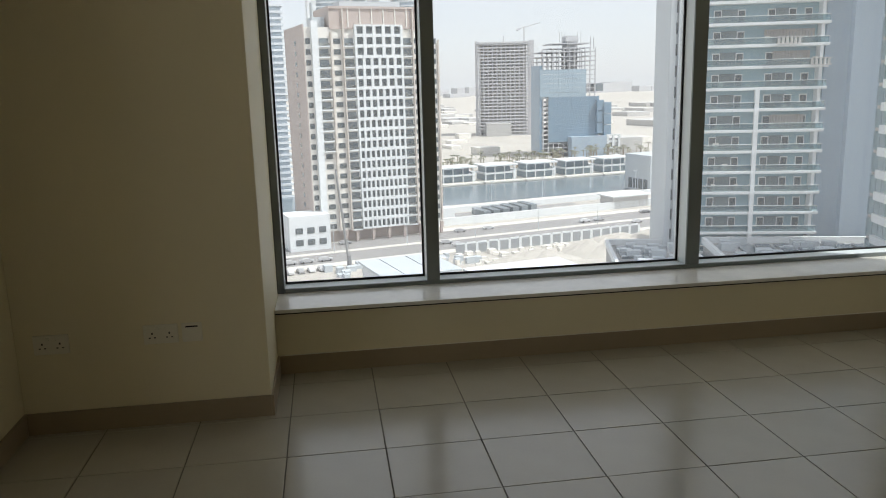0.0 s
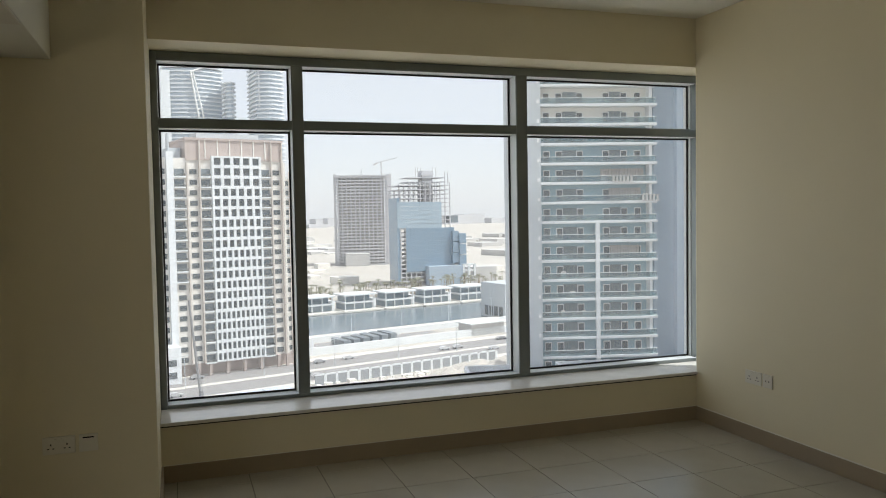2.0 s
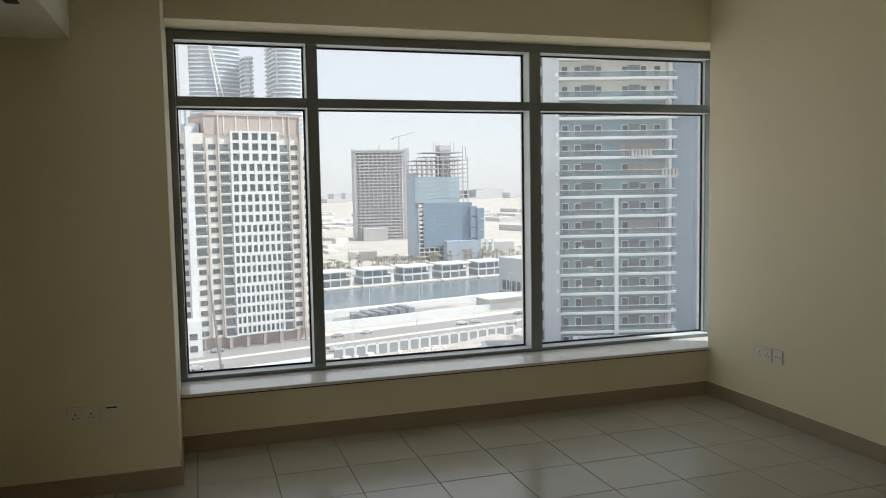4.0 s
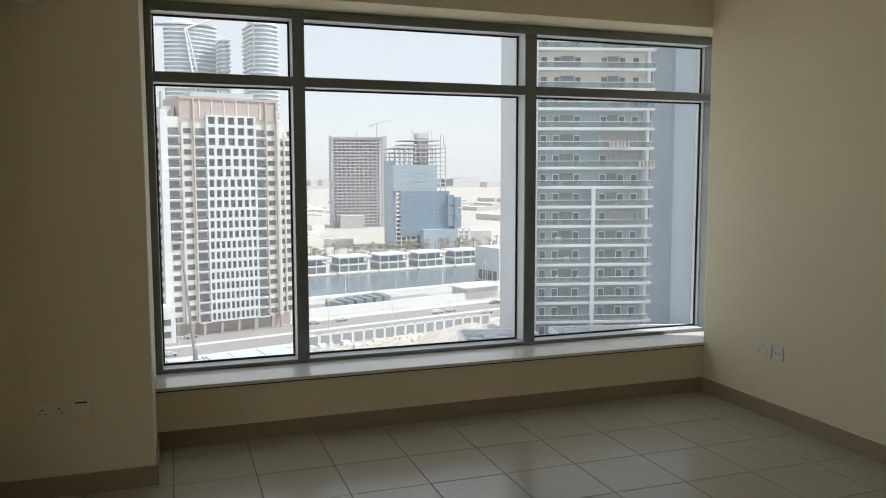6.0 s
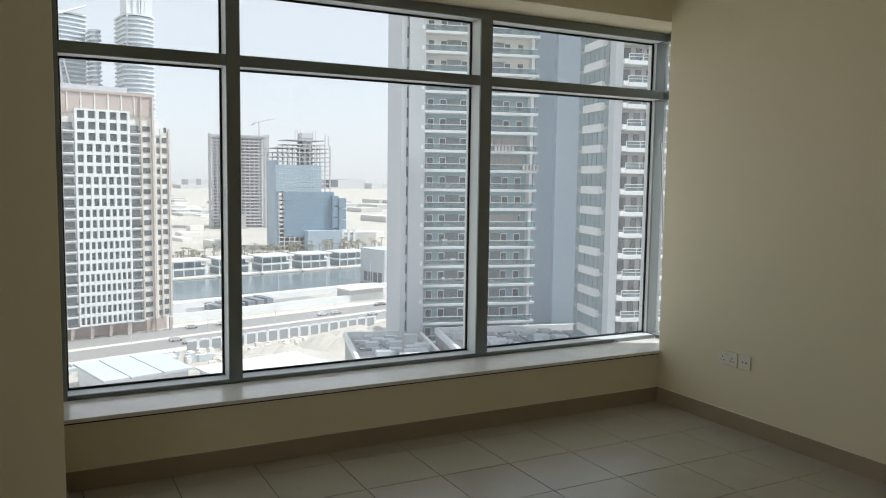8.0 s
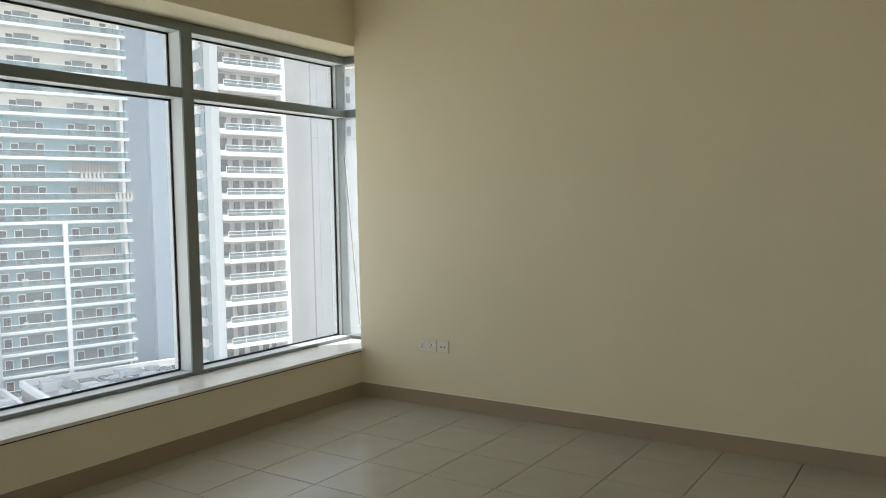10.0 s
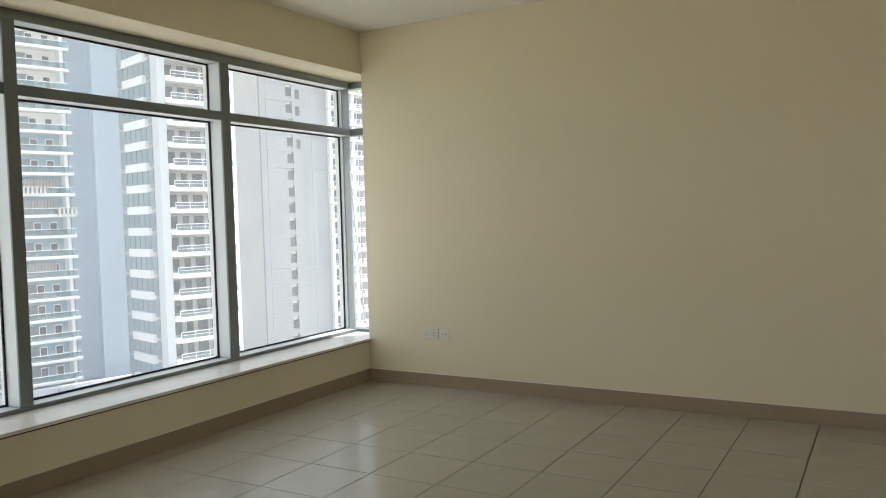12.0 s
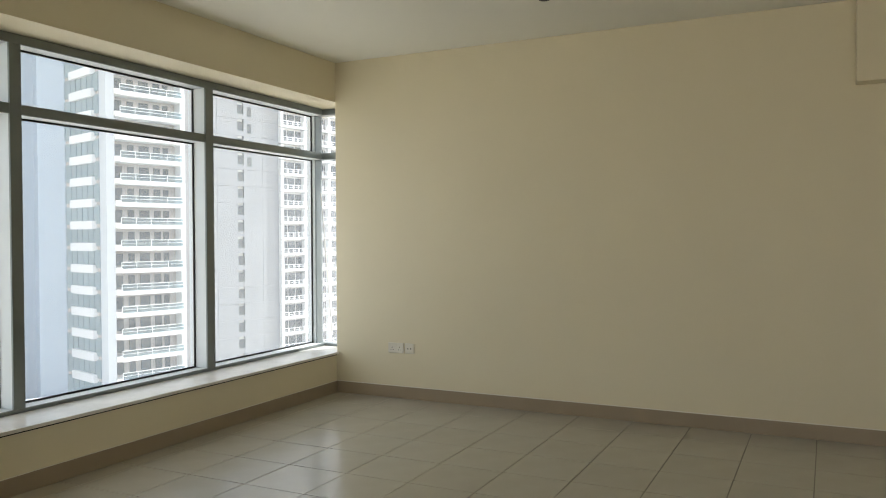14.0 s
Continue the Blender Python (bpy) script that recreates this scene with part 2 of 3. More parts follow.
# black strip painting in the shadow below the sill nosing
structure("trim", [(COL_X + 0.002, -0.004, -0.005, 0.004, SILL - 0.030, SILL - 0.0205)], BLACK, "thin black strip for the shadow under the sill", category="trim")

# stone sill with a small nosing
structure("sill", [(COL_X + 0.002, -0.002, -0.022, 0.325, SILL - 0.02, SILL), (-0.002, BAY_X - 0.01, 0.003, 0.325, SILL - 0.02, SILL),
                   ], STONE, "polished pale stone window sill", bevel=0.003, category="sill")

# ---- the window ----
YF, YG, YB = 0.305, 0.437, 0.48       # inner face of the frame, glass, outer face
Z_RAIL, Z_T0, Z_T1, Z_HEAD = 0.374, 2.053, 2.113, 2.455
M1, M2 = (-2.792, -2.719), (-1.247, -1.165)
JAMB, POST = -3.585, (0.245, 0.345)
win = tagged(new("window_1"), "grey aluminium window in six panes with a corner return", "window", kind="structure")
bars = [(COL_X, JAMB, YF, YB, SILL, LINTEL), (M1[0], M1[1], YF, YB, Z_RAIL, Z_HEAD), (M2[0], M2[1], YF, YB, Z_RAIL, Z_HEAD),
        (POST[0], POST[1], 0.38, YB, SILL, LINTEL)]
# depth of the dark front layer that paints in the backlit side
FACE_D = 0.016
for x0, x1, y0, y1, z0, z1 in bars:
    part("backlit_face", [(x0, x1, y0, y0 + FACE_D, z0, z1)], ALU_BACKLIT, win, bevel=0.003)
    part("upright", [(x0 + 0.001, x1 - 0.001, y0 + FACE_D, y1, z0, z1)], ALU_LIT, win, bevel=0.002)
spans = [(JAMB, M1[0]), (M1[1], M2[0]), (M2[1], POST[0])]
rails = []
for a, b in spans:
    rails.append((a, b, YF + 0.002, YB, Z_T0, Z_T1))
rails += [(JAMB, POST[0], YF + 0.002, YB, SILL + 0.001, Z_RAIL), (JAMB, POST[0], YF + 0.002, YB, Z_HEAD, LINTEL - 0.001)]
for x0, x1, y0, y1, z0, z1 in rails:
    part("backlit_face", [(x0, x1, y0, y0 + FACE_D, z0, z1)], ALU_BACKLIT, win, bevel=0.003)
    part("transom", [(x0, x1, y0 + FACE_D, y1, z0 + 0.001, z1 - 0.001)], ALU_LIT, win, bevel=0.002)
# corner return: rails and jamb along the side pane
part("side_rail", [(POST[0] + 0.02, POST[1], 0.005, 0.38, a, b) for a, b in ((SILL + 0.001, Z_RAIL), (Z_T0, Z_T1), (Z_HEAD, LINTEL - 0.001))]
     + [(POST[0] + 0.02, POST[1], 0.005, 0.05, Z_RAIL, Z_T0), (POST[0] + 0.02, POST[1], 0.005, 0.05, Z_T1, Z_HEAD)], ALU_BACKLIT, win, bevel=0.003)
gask = []
for a, b in spans:
    for c, d in ((Z_RAIL, Z_T0), (Z_T1, Z_HEAD)):
        g = 0.011
        gask += [(a, b, YG - 0.014, YG - 0.004, c, c + g), (a, b, YG - 0.014, YG - 0.004, d - g, d),
                 (a, a + g, YG - 0.0138, YG - 0.0042, c + g, d - g), (b - g, b, YG - 0.0138, YG - 0.0042, c + g, d - g)]
part("gasket", gask, GASKET, win)
for a, b in spans:
    for c, d in ((Z_RAIL, Z_T0), (Z_T1, Z_HEAD)):
        part("pane", [(a + 0.002, b - 0.002, YG - 0.004, YG + 0.004, c + 0.002, d - 0.002)], PANE, win)
for c, d in ((Z_RAIL, Z_T0), (Z_T1, Z_HEAD)):
    part("pane", [(POST[1] - 0.03, POST[1] - 0.022, 0.05, 0.38, c + 0.002, d - 0.002)], PANE, win)
# thin metal stay hanging at the corner pane
stay = new("window_stay", tube_mesh("stay", (0.28, 0.35, 1.75), (0.295, 0.25, 0.45), 0.006, 0.006, STEEL))
stay.parent = win


# ---- sockets, grille, spot ----
def socket(name, m, gangs, holes, label, group=""):
    """Wall plate in the xz plane, facing -y."""
    w = 0.146 if gangs == 2 else 0.086
    ob = empty(name, m, label, "socket", group)
    part("plate", [(-w / 2, w / 2, -0.009, 0, -0.043, 0.043)], PLASTIC, ob, bevel=0.003)
    dark, knobs = [], []
    if holes == "three_pin":
        for c in ((-0.036, 0.036) if gangs == 2 else (0.0,)):
            dark += [(c - 0.003, c + 0.003, -0.0095, -0.008, 0.000, 0.009)]
            dark += [(c + s - 0.004, c + s + 0.004, -0.0095, -0.008, -0.017, -0.012) for s in (-0.011, 0.011)]
            knobs += [(c - 0.007 + (0.022 if c < 0 else -0.022), c + 0.007 + (0.022 if c < 0 else -0.022), -0.0125, -0.008, 0.018, 0.032)]
    elif holes == "slot":
        dark += [(-0.026, 0.026, -0.0095, -0.008, 0.023, 0.030)]
    else:
        dark += [(s - 0.004, s + 0.004, -0.0095, -0.008, -0.006, 0.004) for s in (-0.014, 0.014)]
    for b in dark:
        part("hole", [b], BLACK, ob)
    for b in knobs:
        part("switch", [b], PLASTIC, ob, bevel=0.001)
    return ob


G = "wall sockets"
socket("power_socket", pose(0, -0.594, 0.418, 0, 0, -90), 2, "three_pin", "white double power socket on a cream wall", G)
socket("phone_socket", pose(0, -0.722, 0.418, 0, 0, -90), 1, "round", "white telephone outlet beside a power socket", G)
socket("power_socket", pose(-4.076, COL_Y, 0.42), 2, "three_pin", "white double power socket low on the pier", G)
socket("aerial_socket", pose(-3.944, COL_Y, 0.42), 1, "slot", "white outlet with a dark slot beside a socket", G)
socket("power_socket", pose(-4.53, COL_Y, 0.405), 2, "three_pin", "white double power socket near the corner", G)

gr = empty("air_grille", pose(-4.24, -1.6, 2.28), "white linear air grille with black slots under bulkhead", "grille")
part("frame", [(-0.19, 0.19, -0.34, 0.34, -0.008, 0)], PLASTIC, gr, bevel=0.002)
part("slot", [(c - 0.026, c + 0.026, -0.30, 0.30, -0.0095, -0.006) for c in (-0.155, -0.07, 0.015, 0.10)], BLACK, gr)

spot = empty("ceiling_spot", pose(-0.94, -2.22, H), "small recessed ceiling spot with a pale rim", "lamp")
rim = new("rim", tube_mesh("rim", (0, 0, 0), (0, 0, -0.012), 0.055, 0.045, PLASTIC, 24))
cup = new("cup", tube_mesh("cup", (0, 0, -0.010), (0, 0, -0.0135), 0.037, 0.035, BLACK, 24))
rim.parent = cup.parent = spot

# ---- floor tiles ----
P = 0.4
floor = structure("floor", [(FAR_X, BAY_X, BACK_Y, 0.02, -0.2, -0.004)], GROUT, "beige porcelain floor tiles with dark joints", category="floor")
xs = [-1.943 + P * k for k in range(-14, 7)]
ys = [-0.967 + P * k for k in range(-16, 4)]
shared, rest = {}, []
for x in xs:
    for y in ys:
        x0, x1, y0, y1 = max(x, FAR_X), min(x + P, 0), max(y, BACK_Y), min(y + P, 0)
        if x1 - x0 < 0.02 or y1 - y0 < 0.02 or (x1 < LEFT_X - 0.3 and y0 > -1.2):
            continue
        g = 0.0024
        if x1 < -6.5 or y1 < -5.2:
            rest.append((x0 + g, x1 - g, y0 + g, y1 - g, -0.012, 0))
            continue
        key = (round(x1 - x0, 3), round(y1 - y0, 3))
        if key not in shared:
            shared[key] = box_mesh("tile", [(g, x1 - x0 - g, g, y1 - y0 - g, -0.012, 0)], TILE, bevel=0.0012)
        piece("tile", shared[key], floor, x0, y0, random.uniform(-0.0004, 0.0004))
tagged(part("tile_field", rest, TILE, floor), kind="stuff")

# ---- outside ----
GZ = -52.4
E0 = (-3.7, -4.3)
TURN = 0.55


def bearing(az, d, z=0.0, rz=0.0):
    """A pose d metres off in the compass direction az (degrees from the window's normal)."""
    return pose(E0[0] + d * math.sin(radians(az + TURN)), E0[1] + d * math.cos(radians(az + TURN)), z, 0, 0, rz)


def flat(name, boxes, mat, label, category="ground"):
    ob = structure(name, boxes, mat, label, category=category)
    ob.matrix_basis = pose(E0[0], E0[1], 0, 0, 0, 14.5)
    return ob


structure("ground", [(-4500, 4500, -600, 4500, GZ - 4, GZ)], SAND, "pale sandy ground reaching the horizon", category="ground")
flat("water", [(-260, 900, 317, 394, GZ - 1, GZ + 0.15)], WATER, "grey blue canal water", "water")
flat("road", [(-500, 900, 234, 248, GZ - 1, GZ + 0.10), (-500, 900, 251, 265, GZ - 1, GZ + 0.10), (-80, 260, 160, 172, GZ - 1, GZ + 0.1)], ASPHALT, "sunbleached asphalt dual carriageway", "road")
flat("pavement", [(-500, 900, 248, 251, GZ - 1, GZ + 0.22), (-500, 900, 265, 270, GZ - 1, GZ + 0.22), (-500, 900, 229, 234, GZ - 1, GZ + 0.22),
                  (-260, 900, 310, 317, GZ - 1, GZ + 1.0), (-260, 900, 394, 404, GZ - 1, GZ + 1.2)], PAVE, "light concrete pavement and quay", "pavement")
flat("lot", [(112, 190, 278, 300, GZ - 1, GZ + 0.3), (215, 300, 250, 262, GZ - 1, GZ + 0.5)], ASPHALT, "grey parking lot by the canal", "pavement")


def wall_run(name, x0, x1, y, h, label):
    ob = empty(name, pose(E0[0], E0[1], 0, 0, 0, 14.5), label, "fence")
    pan = box_mesh("panel", [(0, 3.1, 0, 0.3, 0, h)], PANELG)
    post = box_mesh("post", [(3.1, 4.0, -0.05, 0.35, 0, h + 0.1), (0, 3.1, -0.05, 0.35, h, h + 0.5)], WHITE_R)
    for x in np.arange(x0, x1, 4.0):
        piece("panel", pan, ob, x, y, GZ)
        piece("post", post, ob, x, y, GZ)
    return ob


wall_run("boundary_fence", 100, 172, 226, 3.2, "white fence with grey panels beside the road")
qw = empty("site_wall", pose(E0[0], E0[1], 0, 0, 0, 14.5), "white site wall round the sandy lot", "wall")
part("wall", [(112, 232, 276, 277, GZ, GZ + 3), (112, 113, 277, 302, GZ, GZ + 3), (112, 128, 290, 297, GZ, GZ + 4.5), (112, 340, 303, 304, GZ, GZ + 2.5)], WHITE_R, qw)
hut = empty("site_hut", pose(E0[0], E0[1], 0, 0, 0, 14.5), "grey flat-roofed site cabin", "hut")
part("body", [(196, 214, 276, 286, GZ, GZ + 5)], CONC, hut)
part("roof", [(195, 215, 275, 287, GZ + 5, GZ + 5.5)], WHITE_R, hut)
stk = empty("container_stack", pose(E0[0], E0[1], 0, 0, 0, 14.5), "row of grey containers on the parking lot", "container")
for i in range(6):
    part("container", [(138 + i * 5, 141 + i * 5, 283 + i * 1.2, 295 + i * 1.2, GZ + 0.3, GZ + 3)], GREYW, stk, bevel=0.1)

roofs = empty("flat_roof_shed", pose(E0[0], E0[1], 0, 0, 0, 14.5), "low shed with pale flat roof sheets", "shed")
part("roof", [(62, 68, 186, 209, GZ + 5, GZ + 5.6), (68.4, 76, 186, 209, GZ + 5, GZ + 5.6), (76.4, 84, 186, 209, GZ + 5, GZ + 5.6)], GREY_R, roofs)
part("wall", [(63, 83, 187, 208, GZ, GZ + 5)], WHITE_R, roofs)
shed = empty("flat_roof_shed", pose(E0[0], E0[1], 0, 0, 0, 14.5), "low shed with a pale flat roof", "shed")
part("roof", [(86, 116, 172, 190, GZ + 4, GZ + 4.6)], WHITE_R, shed)
part("wall", [(87, 115, 173, 189, GZ, GZ + 4)], GREY_R, shed)


# slender lamp posts
def street_lamp(m):
    ob = empty("street_lamp", m, "slim grey street lamp with a double arm", "lamp", "street lamps")
    for nm, me in (("mast", tube_mesh("mast", (0, 0, 0), (0, 0, 10), 0.14, 0.08, GREY_R)), ("arm", tube_mesh("arm", (-1.4, 0, 10), (1.4, 0, 10), 0.12, 0.12, GREY_R))):
        o = new(nm, me)
        o.parent = ob
    return ob


fr = pose(E0[0], E0[1], 0, 0, 0, 14.5)
lamp = street_lamp(fr @ pose(40, 249.5, GZ + 0.2))
for k in range(1, 9):
    copy_thing(lamp, fr @ pose(40 + 26 * k, 249.5, GZ + 0.2))
for k in range(8):
    copy_thing(lamp, fr @ pose(130 + 26 * k, 312, GZ + 1))

boom = empty("site_crane", bearing(0.83, 234, GZ), "thin slanted crane boom on the sandy ground", "crane")
for nm, p0, p1, r in (("boom", (0, 0, 0), (-2.6, 2, 30), 0.38), ("mast", (0, 0, 0), (0, 0, 4), 0.8), ("stay", (0.6, 0, 2), (-2.6, 2, 30), 0.06)):
    o = new(nm, tube_mesh(nm, p0, p1, r, r * 0.8, STEELY))
    o.parent = boom


# ---- cream tower with the window grid ----
def cream_tower(m):
    ob = empty("apartment_tower", m, "cream apartment tower with brown piers and a window grid", "building")
    F, TOP = 3.5, 23.3
    Z0 = -43.2
    part("body", [(0, 43.2, 0.9, 30, Z0, 26), (43.2, 49, 3.2, 28, Z0, 21)], CREAM_R, ob)
    part("side", [(-0.3, 0, 0.8, 30, Z0, 27)], BROWN_R, ob)
    side_w = box_mesh("window", [(-0.4, -0.2, 12, 14.2, 0.8, 2.4)], DARKW)
    part("side_return", [(42.9, 43.5, 0.6, 3.2, Z0, 25)], CREAM_R, ob)
    part("pier", [(8.7, 9.1, -0.3, 0.9, Z0, 24.5), (12.9, 13.35, -0.4, 0.9, Z0, 32), (38.0, 38.4, -0.4, 0.9, Z0, 32), (41.9, 42.3, -0.4, 0.9, Z0, 32),
                  (45.6, 45.9, 2.6, 3.2, Z0, 22), (48.6, 49.2, 2.6, 3.2, Z0, 22)], PIER, ob)
    part("crown", [(8.6, 42.5, 0.4, 1.2, 25.4, 32), (8.4, 42.7, 0.0, 24, 32, 32.8), (8.7, 9.3, 1.2, 24, 25, 32), (41.9, 42.5, 1.2, 24, 25, 32)], BROWN_R, ob)
    rib = box_mesh("crown_rib", [(0, 0.35, 0.15, 0.4, 26.0, 32)], CREAM_R)
    for x in np.linspace(15, 36, 6):
        piece("crown_rib", rib, ob, x, 0, 0)
    part("pier_white", [(2.2, 4.4, -0.6, 0.9, Z0, 28)], WHITE_R, ob)
    part("gable", [(43.4, 47, 2.9, 3.2, 20, 25)], WHITE_R, ob)
    part("plant", [(4, 8, 4, 12, 26, 29.5), (14, 36, 6, 14, 32.8, 35), (3.2, 3.6, 1, 4, 26, 34), (44, 48, 8, 16, 21, 24)], GREY_R, ob)
    n_rows = 19
    floors, shades = [], []
    small = box_mesh("window", [(0, 2.4, 0.72, 0.88, 0, 1.7)], DARKW)
    slim = box_mesh("window", [(0, 1.6, 0.72, 0.88, 0, 1.8)], DARKW)
    balc = box_mesh("balcony_glass", [(0, 3.2, 0.78, 0.89, 0, 2.5)], GREYW)
    grid_meshes = {}
    grid = []
    for r in range(n_rows):
        z = TOP - F * (r + 1)
        for s in (13.6, 34.5):
            piece("balcony_window", balc, ob, s, 0, z + 0.1)
            floors.append((s - 0.15, s + 3.35, -0.5, 0.9, z - 0.35, z + 0.1))
            shades.append((s, s + 3.2, -0.45, -0.38, z + 0.1, z + 1.0))
        if r < 11:
            piece("balcony_window", balc, ob, 4.9, 0, z + 0.1)
            floors.append((4.4, 8.4, -0.5, 0.9, z - 0.35, z + 0.1))
            shades.append((4.5, 8.3, -0.45, -0.38, z + 0.1, z + 1.0))
            floors.append((42.6, 45.4, 2.2, 3.2, z - 0.3, z + 0.1))
        else:
            piece("window", small, ob, 5.3, 0, z + 0.8)
        for s in (9.9, 39.0):
            piece("window", small, ob, s, 0, z + 0.8)
        piece("window", side_w, ob, 0, 0, z)
        piece("window", slim, ob, 0.3, 0, z + 0.8)
        piece("window", small, ob, 43.6, 2.3, z + 0.7)
        piece("window", slim, ob, 46.5, 2.3, z + 0.8)
    part("balcony_slab", floors, WHITE_R, ob)
    part("balustrade", shades, RAILN, ob)
    x0, x1 = 17.0, 34.3
    for r in range(n_rows + 1):
        z = TOP + F - F * (r + 1)
        n = min(10, 5 + r // 3)
        w = (x1 - x0 - 0.5) / n
        grid.append((x0, x1, -0.7, 0.9, z + F - 0.55, z + F))
        grid.append((x0, x1, -0.7, 0.9, z - 0.02, z + 0.5))
        for k in range(n + 1):
            c = x0 + 0.25 + k * w
            hw = 0.16 * w
            grid.append((c - hw if k else x0, c + hw if k < n else x1, -0.698, 0.9, z + 0.5, z + F - 0.55))
        if n not in grid_meshes:
            grid_meshes[n] = box_mesh("grid_window", [(0, w * 0.72, 0.1, 0.6, 0, F - 1.0)], DARKW)
        for k in range(n):
            piece("grid_window", grid_meshes[n], ob, x0 + 0.25 + (k + 0.14) * w, 0, z + 0.48)
    tagged(part("grid", grid, WHITE_R, ob), kind="stuff")
    part("podium", [(1, 47, 3, 26, GZ, Z0)], BROWN_R, ob)
    for s in (3, 11, 15, 21, 27, 33, 39.4, 42.7, 47.5):
        me = tube_mesh("leg", (s - 0.4, 0.6, GZ), (s, 0.2, Z0), 0.45, 0.8, BROWN_R, 4)
        o = new("leg", me)
        o.parent = ob
    return ob


cream_tower(bearing(-1.48, 271, -4.7, 14.5))


# ---- balcony tower ----
def balcony_tower(m):
    ob = empty("balcony_tower", m, "grey residential tower with long white balconies", "building")
    F, B, T, Z1 = 3.47, GZ, 68.0, 2.94
    part("pier", [(-4.4, -3.5, -0.2, 16, B, T), (-3.1, -0.2, -0.4, 16, B, T), (-3.5, -3.1, 0.4, 16, B, T)], GREY_R, ob)
    part("body", [(-0.2, 20.8, 1.9, 16, B, T)], SHADE_TEAL, ob)
    # thin cream sheet that gives the upper floors their sunlit tone
    part("sunlit_upper_wall", [(-0.15, 20.75, 1.86, 1.896, 17.2, T)], CREAM_R, ob)
    part("blue_wall", [(20.8, 24.6, 1.6, 16, B, T), (24.6, 31.2, 0.0, 16, B, T)], BLUE_R, ob)
    slab = box_mesh("balcony_slab", [(-0.6, 20.9, -0.35, 1.9, -0.24, 0.24)], WHITE_R, 0.04)
    rail = box_mesh("balustrade", [(-0.4, 20.7, -0.26, -0.21, 0.24, 1.2)], RAILG)
    hand = box_mesh("handrail", [(-0.45, 20.75, -0.30, -0.17, 1.2, 1.3)], FRAME_W)
    door = box_mesh("door_frame", [(-0.62, 0.62, 1.78, 1.9, 0.28, 2.45)], FRAME_W)
    leaf = box_mesh("door_glass", [(-0.5, 0.5, 1.72, 1.84, 0.35, 2.3)], DARKW)
    glaz = box_mesh("glazing", [(-1.3, 1.3, 1.8, 1.9, 0.4, 2.55)], GREYW)
    soff = box_mesh("ledge", [(19.5, 20.0, -0.1, 1.9, 0.24, 3.22)], WHITE_R)
    k0 = int((B + 24 - Z1) // F)
    for k in range(k0, 22):
        z = Z1 + F * k
        if z > T - 2:
            break
        for nm, me in (("balcony_slab", slab), ("balustrade", rail), ("handrail", hand), ("side_fin", soff)):
            piece(nm, me, ob, 0, 0, z)
        for s in (1.2, 3.5, 7.3, 12.1, 15.4, 17.9):
            piece("door_frame", door, ob, s, 0, z)
            piece("door_glass", leaf, ob, s, 0, z)
        for s in (5.4, 13.8):
            piece("glazing", glaz, ob, s, 0, z)
    part("column", [(9.6, 10.3, -0.42, 0.3, B + 22, -0.75)], WHITE_R, ob)
    part("joint_window", [(-3.46, -3.14, 0.33, 0.45, z, z + 1.9) for z in np.arange(B + 9, T - 3, F)], DARKW, ob)
    part("light", [(-0.9, -0.5, -0.55, -0.4, z, z + 0.6) for z in np.arange(-21, 60, F)], FRAME_W, ob)
    part("plinth", [(0, 21.6, 0.5, 1.9, B, B + 22)], GREYW, ob)
    rnd = random.Random(21)
    bits = []
    for i in range(90):
        z, x, w, h = Z1 + F * rnd.randint(-6, 17) + 0.24, rnd.uniform(0.5, 19), rnd.uniform(0.4, 1.1), rnd.uniform(0.4, 1.3)
        bits.append((x, x + w, 0.6, 1.1, z, z + h))
    tagged(part("balcony_clutter", bits, CREAM_R, ob), kind="stuff")
    # timber screens, and the crates that stand out from three of the balconies
    for k, x0, x1 in ((1, 11.0, 19.0), (0, 12.5, 18.5), (-3, 12.6, 18.0)):
        z = Z1 + F * k
        part("timber_screen", [(x, x + 0.42, 1.35, 1.5, z + 0.24, z + 2.6) for x in np.arange(x0, x1, 0.5)], TAUPE, ob)
    for k, x0, x1 in ((1, 12.6, 16.3), (0, 18.0, 21.2)):
        z = Z1 + F * k + 0.1
        part("balcony_crate", [(x0, x1, -0.9, -0.4, z, z + 0.2), (x0, x1, -0.9, -0.4, z + 1.1, z + 1.25)]
             + [(x, x + 0.35, -0.85, -0.45, z + 0.2, z + 1.1) for x in np.arange(x0, x1 - 0.3, 0.65)], CONC, ob)
    return ob


RT = bearing(25.7, 140.5, 0, -15)
balcony_tower(RT)


